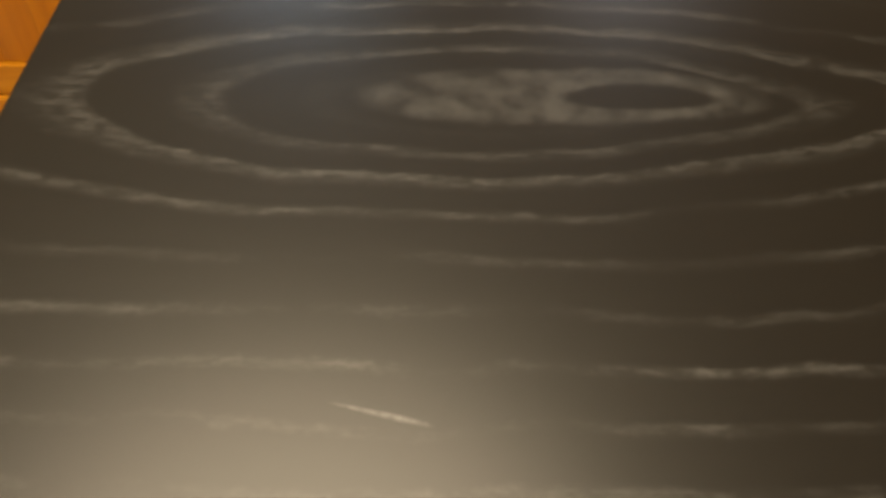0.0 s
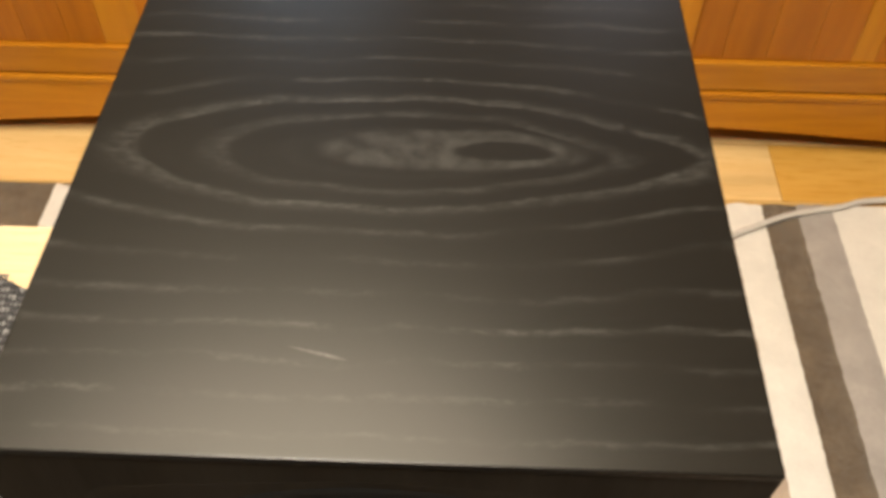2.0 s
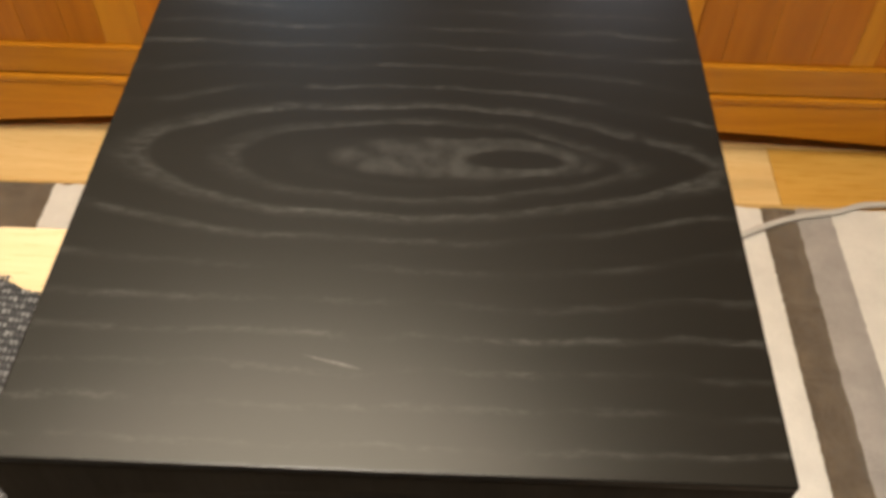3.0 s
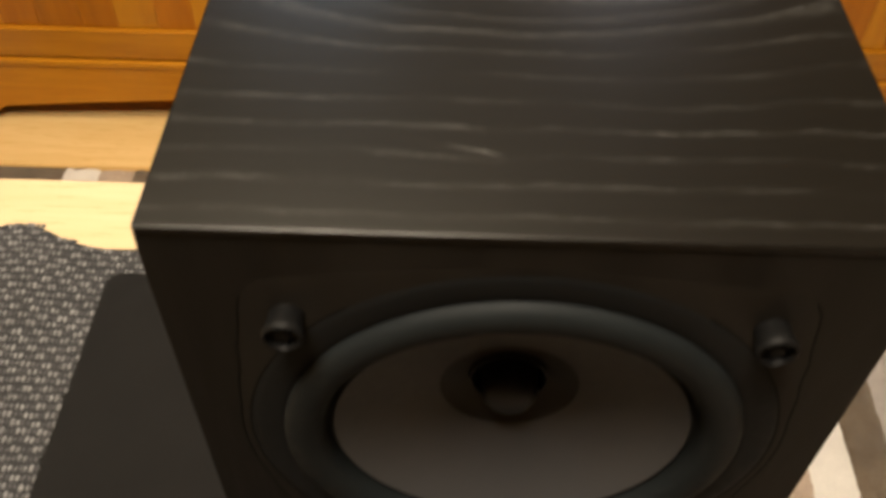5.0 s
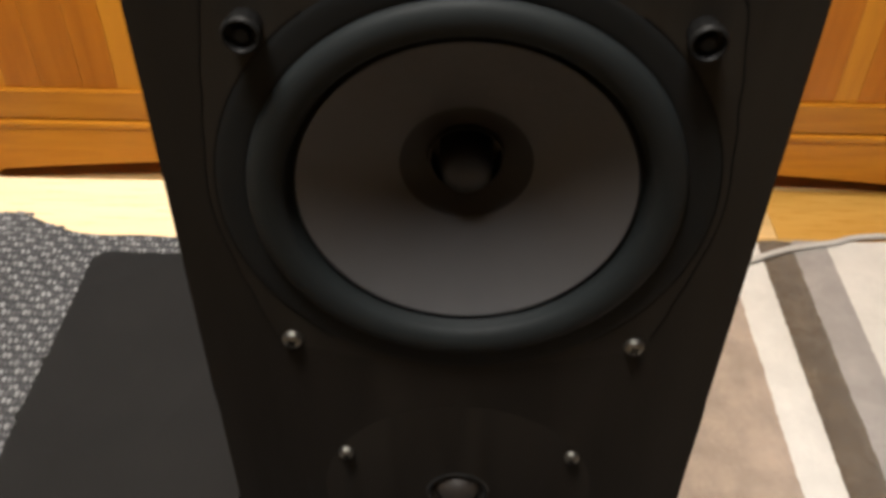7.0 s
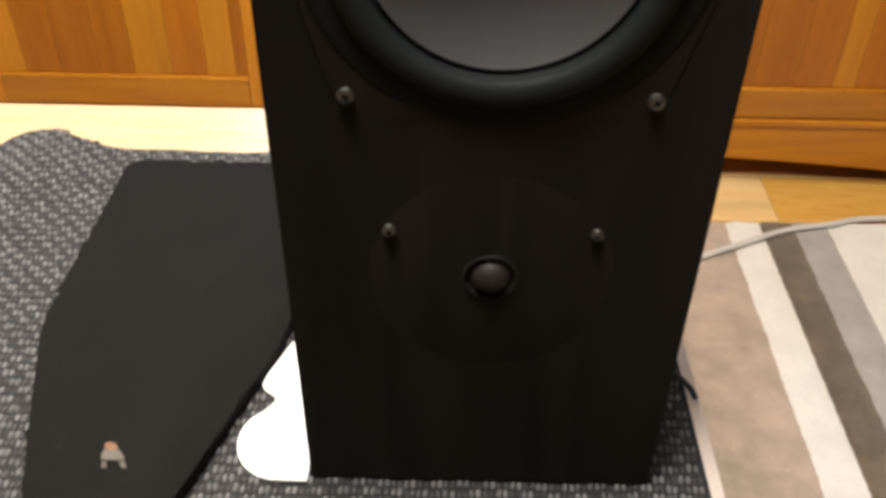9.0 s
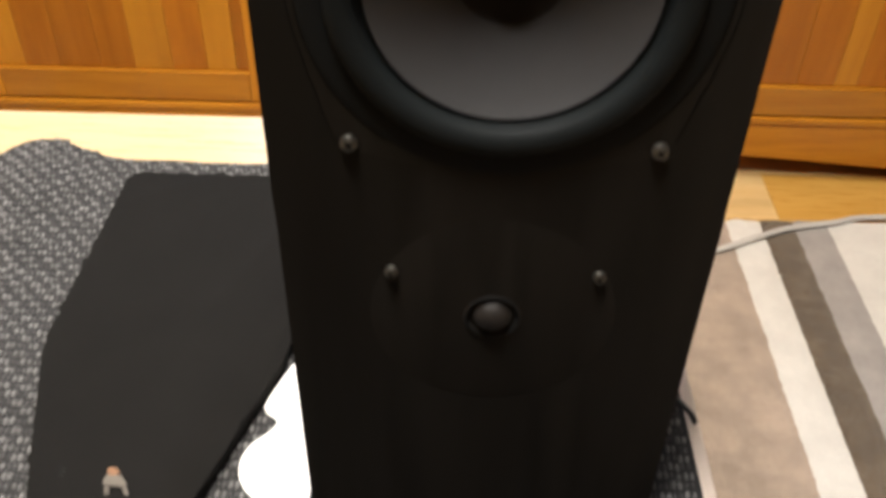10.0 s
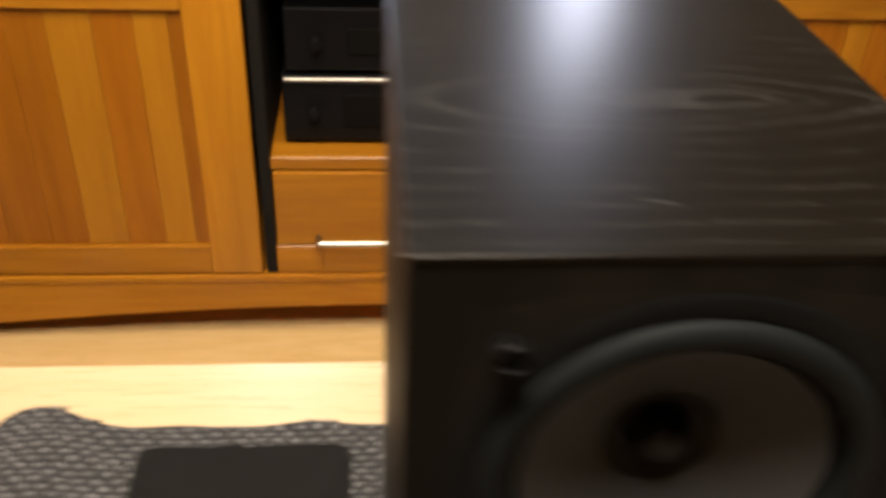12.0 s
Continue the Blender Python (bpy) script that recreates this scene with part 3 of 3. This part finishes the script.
def build_mat():
    x0, x1, y0 = -0.475, 0.149, -0.40
    bm = bmesh.new()
    nx, ny = 60, 56
    for lift, flip in ((0.0, False), (-0.0045, True)):
        g = []
        for i in range(nx + 1):
            x = x0 + (x1 - 0.004 - x0) * i / nx
            y1 = mat_edge_y(x) - 0.003
            g.append([bm.verts.new((x, y0 + (y1 - y0) * j / ny, max(ZT + 0.0005, ZM - 0.0016 + mat_lift(x, y0 + (y1 - y0) * j / ny) + lift))) for j in range(ny + 1)])
        for i in range(nx):
            for j in range(ny):
                bm.faces.new((g[i][j], g[i + 1][j], g[i + 1][j + 1], g[i][j + 1]))
    part("backing", bm, M_MATBASE, mat)
    # basket weave: pairs of light upright loops over dark cross strands, each row shifted by half a pair
    rnd = random.Random(4)
    base = origin_of(mat)
    pitch, row = 0.0164, 0.0076
    ends = ((-1, -0.0030, 0.8), (-0.62, -0.0003, 0.97), (0, 0.0010, 1.0), (0.62, -0.0003, 0.97), (1, -0.0030, 0.8))
    sides = ((-1, -0.0026), (-0.6, -0.0005), (0, 0.0003), (0.6, -0.0005), (1, -0.0026))

    def loop(net, cx, cy, l, w, lean, low):
        verts, faces = net
        lz = ZM + mat_lift(cx, cy) + low
        b = len(verts)
        for s, h, k in ends:
            for o, drop in sides:
                px = cx + s * l * math.sin(lean) + o * w * k * math.cos(lean)
                py = cy + s * l * math.cos(lean) - o * w * k * math.sin(lean)
                verts.append(tuple(W(px, py, max(ZT + 0.0006, lz + h + drop)) - base))
        for v in range(4):
            for k in range(4):
                q = b + v * 5 + k
                faces.append((q, q + 1, q + 6, q + 5))

    light, dark = ([], []), ([], [])
    j, y = 0, y0 + 0.005
    while y < 0.415:
        x = x0 + 0.006 + (j % 2) * pitch / 2
        sway = 0.0006 * math.sin(j * 1.7)
        while x < x1 - 0.003:
            if y < mat_edge_y(x) - 0.002:
                cx = x + sway + rnd.uniform(-0.0005, 0.0005)
                cy = y + 0.0008 * math.sin(x * 70 + j) + rnd.uniform(-0.0004, 0.0004)
                for s in (-1, 1):
                    loop(light, cx + s * 0.0021 + rnd.uniform(-0.0003, 0.0003), cy + rnd.uniform(-0.0005, 0.0005), rnd.uniform(0.0031, 0.0038), rnd.uniform(0.0014, 0.0018), 0.08 + rnd.uniform(-0.14, 0.14), rnd.uniform(-0.0007, 0.0003))
                if x + pitch / 2 < x1 - 0.0045:
                    for s in (-1, 1):
                        loop(dark, cx + pitch / 2 + s * 0.0020 + rnd.uniform(-0.0004, 0.0004), cy + rnd.uniform(-0.0006, 0.0006), rnd.uniform(0.0030, 0.0037), rnd.uniform(0.0013, 0.0018), 0.10 + rnd.uniform(-0.35, 0.35), -0.0011 + rnd.uniform(-0.0006, 0.0006))
            x += pitch
        y += row
        j += 1
    for name, (verts, faces), material, words in (("warp_yarn", light, M_YARN, "light grey yarn loops in pairs"), ("weft_yarn", dark, M_YARN_D, "dark grey cross strands")):
        me = bpy.data.meshes.new(name)
        me.from_pydata(verts, [], faces)
        me.materials.append(material)
        for p in me.polygons:
            p.use_smooth = True
        ob = new(name, me)
        ob.parent = mat
        tagged(ob, words, kind="stuff")


build_mat()

# ---- white card on the mat ----
card = [(-0.1075, -0.0035), (-0.1075, 0.128), (-0.130, 0.128), (-0.139, 0.105), (-0.1465, 0.085), (-0.1485, 0.076), (-0.1455, 0.0705), (-0.1385, 0.0665), (-0.1365, 0.062), (-0.140, 0.056), (-0.1455, 0.049)]
card += [(-0.1250 + 0.031 * math.cos(radians(a)), 0.0275 + 0.031 * math.sin(radians(a))) for a in range(140, 262, 8)]
cd = thing("white_card", (-0.125, 0.05, ZM), "white card cut in round lobes lying on the mat", "card")
part("sheet", slab(card, ZM + 0.0016, ZM + 0.0028, 0.0003), M_PAPER, cd)

# ---- the loudspeaker grille lying on the mat ----
def grille():
    z0, z1 = ZM + 0.0018, ZM + 0.0125
    g = thing("speaker_grille", (-0.22, 0.15, z0), "black cloth speaker grille with tapered end lying flat", "grille")
    pts = [(-0.3145, 0.3385), (-0.3165, 0.122), (-0.2725, -0.0355), (-0.186, -0.0355), (-0.1365, 0.121), (-0.1335, 0.3385)]
    line = rounded(pts, [0.010, 0.02, 0.014, 0.014, 0.02, 0.010])
    fine = []
    for a, b in zip(line, line[1:] + line[:1]):
        steps = max(1, int((Vector(a) - Vector(b)).length / 0.006))
        for k in range(steps):
            p = Vector(a).lerp(Vector(b), k / steps)
            fine.append((p.x + 0.0009 * noise.noise((p.x * 120, p.y * 120, 1)), p.y + 0.0009 * noise.noise((p.x * 120, p.y * 120, 8))))
    part("cloth_panel", slab(fine, z0, z1, 0.003, seg=3), M_GRILLE, g, smooth=True)
    # badge: plain shapes in metal colours
    x, y, z = -0.2285, 0.0035, z1 + 0.0002
    def turned(pts):
        return [(x + 1.2 * dx - 0.5 * dy, y + 1.2 * dy) for dx, dy in pts]

    badge = part("badge", slab(rounded(turned([(-0.0064, -0.001), (-0.004, 0.004), (0.004, 0.004), (0.0064, -0.001), (0.0046, -0.0028), (-0.0046, -0.0028)]), 0.001), z, z + 0.0012, 0.0003), M_BADGE, g, "small silver badge")
    part("badge_dome", slab(turned([(0.0034 * math.cos(a), 0.0062 + 0.0026 * math.sin(a)) for a in (2 * math.pi * k / 20 for k in range(20))]), z, z + 0.0013, 0.0003), M_COPPER, badge)
    for s in (-0.0052, 0.0052):
        part("badge_foot", slab(turned([(s - 0.0013, -0.0078), (s + 0.0013, -0.0078), (s * 0.9 + 0.0013, -0.0034), (s * 0.9 - 0.0013, -0.0034)]), z, z + 0.0012, 0.0003), M_BADGE, badge)
    part("mark", box(x - 0.037, x - 0.034, y + 0.003, y + 0.010, z, z + 0.0004), M_PEG, g)


grille()

# ---- the loudspeaker ----
H, HW, DP = 0.4462, 0.105, 0.300
spk = thing("loudspeaker", (0, 0.15, -H), "black ash loudspeaker standing upside down on the mat", "loudspeaker")


def cabinet():
    t = 0.015
    part("top_panel", box(-HW, HW, 0, DP, -0.003, 0, 0.0007, 2), M_TOP, spk, "black-stained veneer top with pale grain and a scratch")
    part("top_core", box(-HW + 0.0003, HW - 0.0003, 0.0145, DP - 0.0003, -t, -0.003), M_SIDE, spk)
    part("side_panel", box(-HW, -HW + t, 0.0145, DP, -H + t, -t), M_SIDE, spk)
    part("side_panel", box(HW - t, HW, 0.0145, DP, -H + t, -t), M_SIDE, spk)
    part("bottom_panel", box(-HW, HW, 0.0145, DP, -H, -H + t), M_SIDE, spk)
    part("back_panel", box(-HW + t, HW - t, DP - t, DP - 0.002, -H + t, -t), M_SIDE, spk)
    # front board with the two driver holes cut through it
    bm = bmesh.new()
    holes = ((-0.0005, -0.1025, 0.0762), (0.0, -0.2785, 0.0165))
    n = 64
    y0, y1 = 0.0006, 0.0145
    zsplit = -0.2215
    for zt, zb, (cx, cz, r) in ((-0.003, zsplit, holes[0]), (zsplit, -H, holes[1])):
        ring, rim = [], []
        for k in range(n):
            a = 2 * math.pi * k / n
            dx, dz = math.cos(a), math.sin(a)
            s = min((HW / abs(dx)) if abs(dx) > 1e-6 else 9, ((zt - cz) / dz) if dz > 1e-6 else 9, ((zb - cz) / dz) if dz < -1e-6 else 9)
            ring.append((cx + r * dx, cz + r * dz))
            rim.append((cx + s * dx, cz + s * dz))
        for x, z in ((-HW, zt), (HW, zt), (HW, zb), (-HW, zb)):
            a = math.atan2(z - cz, x - cx) % (2 * math.pi)
            k = int(round(a / (2 * math.pi) * n)) % n
            rim[k] = (x, z)
        f_in, f_out = [bm.verts.new((x, y0, z)) for x, z in ring], [bm.verts.new((x, y0, z)) for x, z in rim]
        b_in = [bm.verts.new((x, y1, z)) for x, z in ring]
        b_out = [bm.verts.new((x, y1, z)) for x, z in rim]
        for k in range(n):
            m = (k + 1) % n
            bm.faces.new((f_in[k], f_in[m], f_out[m], f_out[k]))
            bm.faces.new((f_in[k], b_in[k], b_in[m], f_in[m]))
            bm.faces.new((f_out[k], f_out[m], b_out[m], b_out[k]))
    bmesh.ops.remove_doubles(bm, verts=bm.verts[:], dist=1e-5)
    part("front_board", bm, M_BAFFLE, spk, "dull black front board")


cabinet()


def screw(x, z, r, parent, y=-0.0008):
    s = part("screw", lathe([(0, -0.0022), (r * 0.55, -0.0020), (r * 0.9, -0.0012), (r, 0.0), (r, 0.002)], x, z, y, 20), M_STEEL, parent, smooth=True)
    for a in (0.5, 0.5 + math.pi / 2):
        c, d = math.cos(a), math.sin(a)
        L, w = r * 0.5, r * 0.13
        pts = [(x + L * c - w * d, z + L * d + w * c), (x - L * c - w * d, z - L * d + w * c), (x - L * c + w * d, z - L * d - w * c), (x + L * c + w * d, z + L * d - w * c)]
        part("slot", slab(pts, y - 0.0024, y - 0.0016, 0, "y"), M_SLOT, s)


WX, WZ = -0.0005, -0.1025


def woofer():
    w = part("woofer", lathe([(0.0758, 0.0125), (0.0758, 0.0004), (0.0764, 0.0001), (0.0780, 0.0000), (0.0815, -0.0001), (0.0845, -0.0001), (0.0860, 0.0001), (0.0868, 0.0004)], WX, WZ, 0, 96), M_FLANGE, spk, "woofer with grey cone and rubber surround", smooth=True)
    # cover plate behind the ring, with four ears for pegs and screws
    rounds = [(0.0, 0.0, 0.0897)] + [(sx * 0.069, 0.070, 0.0125) for sx in (-1, 1)] + [(sx * 0.0684, -0.070, 0.0055) for sx in (-1, 1)]
    cloud = [Vector((cx + r * math.cos(a), cz + r * math.sin(a))) for cx, cz, r in rounds for a in (2 * math.pi * k / 90 for k in range(90))]
    out = []
    for k in range(144):
        a = 2 * math.pi * k / 144
        # distance to the hull along this angle, from its supporting lines
        reach = min(max(p.x * math.cos(b) + p.y * math.sin(b) for p in cloud) / math.cos(b - a) for b in (a + radians(d) for d in range(-48, 49, 3)))
        out.append((reach, a))
    bm = bmesh.new()
    ri = [bm.verts.new((WX + 0.0862 * math.cos(a), 0.00045, WZ + 0.0862 * math.sin(a))) for _, a in out]
    ro = [bm.verts.new((WX + (r - 0.0006) * math.cos(a), 0.00052, WZ + (r - 0.0006) * math.sin(a))) for r, a in out]
    rb = [bm.verts.new((WX + r * math.cos(a), 0.00058, WZ + r * math.sin(a))) for r, a in out]
    rc = [bm.verts.new((WX + r * math.cos(a), 0.0008, WZ + r * math.sin(a))) for r, a in out]
    for a, b in ((ri, ro), (ro, rb), (rb, rc)):
        for k in range(144):
            bm.faces.new((a[k], a[(k + 1) % 144], b[(k + 1) % 144], b[k]))
    part("cover_plate", bm, M_BAFFLE, w)
    # dark strips painted in place of shaded grooves, at the plate's sides only
    gk = bmesh.new()
    g1 = [gk.verts.new((WX + (r + 0.0001) * math.cos(a), 0.00038, WZ + (r + 0.0001) * math.sin(a))) for r, a in out]
    g2 = [gk.verts.new((WX + (r + 0.0008) * math.cos(a), 0.00035, WZ + (r + 0.0008) * math.sin(a))) for r, a in out]
    for k in (k for k in range(144) if abs(math.sin(out[k][1])) < 0.70):
        gk.faces.new((g1[k], g1[(k + 1) % 144], g2[(k + 1) % 144], g2[k]))
    part("gasket", gk, M_SLOT, w)
    for turn in (0.0, math.pi):
        gk = bmesh.new()
        rows = [[gk.verts.new((WX + r * math.cos(turn + a), 0.0003, WZ + r * math.sin(turn + a))) for a in (radians(d) for d in range(-54, 55, 4))] for r in (0.0868, 0.0876)]
        for k in range(len(rows[0]) - 1):
            gk.faces.new((rows[0][k], rows[0][k + 1], rows[1][k + 1], rows[1][k]))
        part("gasket", gk, M_SLOT, w)
    roll = [(0.0768, 0.0012)]
    for k in range(0, 17):
        a = math.pi * k / 16
        roll.append((0.0698 + 0.0064 * math.cos(a), -0.0047 * math.sin(a) ** 0.9 - 0.0002 + 0.0010 * k / 16))
    roll += [(0.0631, 0.0022), (0.0622, 0.0050), (0.0608, 0.0056), (0.0600, 0.0042), (0.0594, 0.0038)]
    part("surround", lathe(roll, WX, WZ, 0, 96), M_RUBBER, w, "dark grey rubber roll surround", smooth=True)
    cone = [(0.0602, 0.0040), (0.0601, 0.0031)] + [(0.0599 - (0.0599 - 0.0246) * k / 12, 0.0030 + 0.0185 * (k / 12) ** 0.92) for k in range(13)]
    part("cone", lathe(cone, WX, WZ, 0, 96), M_CONE, w, "smooth mid-grey cone", smooth=True)
    part("neck", lathe([(0.0251, 0.0213), (0.0242, 0.0220), (0.0200, 0.0238), (0.0138, 0.0264)], WX, WZ, 0, 72), M_NECK, w, smooth=True)
    part("coil_ring", lathe([(0.0146, 0.0270), (0.0139, 0.0246), (0.0134, 0.0245), (0.0131, 0.0256), (0.0130, 0.0340), (0.0, 0.0340)], WX, WZ, 0, 72), M_LIP, w, smooth=True)
    part("phase_plug", lathe([(0, 0.0134), (0.0046, 0.0137), (0.0076, 0.0148), (0.0094, 0.0170), (0.0100, 0.0205), (0.0101, 0.0338)], WX, WZ, 0, 48), M_CAP, w, "rounded black plug", smooth=True)
    for s in (-1, 1):
        screw(s * 0.0684, -0.1745, 0.0040, w)
        x, z = s * 0.069, -0.0362
        peg = part("grille_peg", lathe([(0.0046, -0.0076), (0.0050, -0.0083), (0.0055, -0.0083), (0.0060, -0.0078), (0.0063, -0.0066), (0.0059, -0.0052), (0.0053, -0.0030), (0.0052, 0.0004)], x, z, 0, 32), M_PEG, w, "black ring socket", smooth=True)
        part("socket", lathe([(0.0047, -0.0077), (0.0043, -0.0060), (0.0027, -0.0056), (0.0025, -0.0070), (0.0020, -0.0074), (0.0, -0.0074)], x, z, 0, 24), M_PEG, peg, smooth=True)


woofer()


def tweeter():
    z = -0.2785
    t = part("tweeter", lathe([(0.0, 0.0014), (0.0104, 0.0014), (0.0124, 0.0006), (0.0136, 0.0000), (0.0150, 0.0000), (0.0200, 0.0003), (0.0612, 0.0004), (0.0624, 0.00056)], 0, z, 0, 96), M_BAFFLE, spk, "small dome tweeter in a black plate", smooth=True)
    part("lip", lathe([(0.0120, 0.0009), (0.0125, 0.0000), (0.0132, -0.0008), (0.0139, -0.0009), (0.0148, -0.0001)], 0, z, 0, 64), M_LIP, t, smooth=True)
    part("dome", lathe([(0, -0.0052), (0.0026, -0.0049), (0.0052, -0.0040), (0.0074, -0.0025), (0.0090, -0.0006), (0.0096, 0.0006), (0.0104, 0.0012)], 0, z, 0, 48), M_DOME, t, "shiny brown-black dome", smooth=True)
    for s in (-1, 1):
        screw(s * 0.0511, -0.2490, 0.0034, t)


tweeter()
blk = thing("black_cable", (0.14, 0.15, ZM), "thin black cable on the mat beside the loudspeaker", "cable")
part("sheath", tube([(0.107, 0.118, ZM + 0.004), (0.120, 0.111, ZM + 0.0045), (0.134, 0.101, ZM + 0.0045), (0.147, 0.084, ZM + 0.002), (0.152, 0.078, ZT + 0.0025)], 0.0020), M_BLACKCABLE, blk, smooth=True)

# ---- floor planks ----
def floor_planks():
    rnd = random.Random(11)
    wide = 0.1570
    rows = int((RY1 - RY0) / wide) + 2
    for r in range(-rows, 4):
        y0 = 1.1105 + r * wide
        y1 = y0 + wide - 0.0012
        if y1 < RY0 or y0 > RY1:
            continue
        y0, y1 = max(y0, RY0), min(y1, RY1)
        cuts = [RX0]
        x = RX0 + rnd.uniform(0.4, 1.5)
        if r == 0:
            cuts += [-0.95, 0.631]
        else:
            while x < RX1 - 0.3:
                cuts.append(x)
                x += rnd.uniform(1.1, 1.9)
        cuts.append(RX1)
        for a, b in zip(cuts, cuts[1:]):
            part("plank", box(a + 0.0005, b - 0.0005, y0, y1, Z0 - 0.0125, Z0, 0.0008), M_FLOOR if r not in (0, 1) else M_FLOOR_D if a > 0.6 else M_FLOOR_L, floor)


floor_planks()
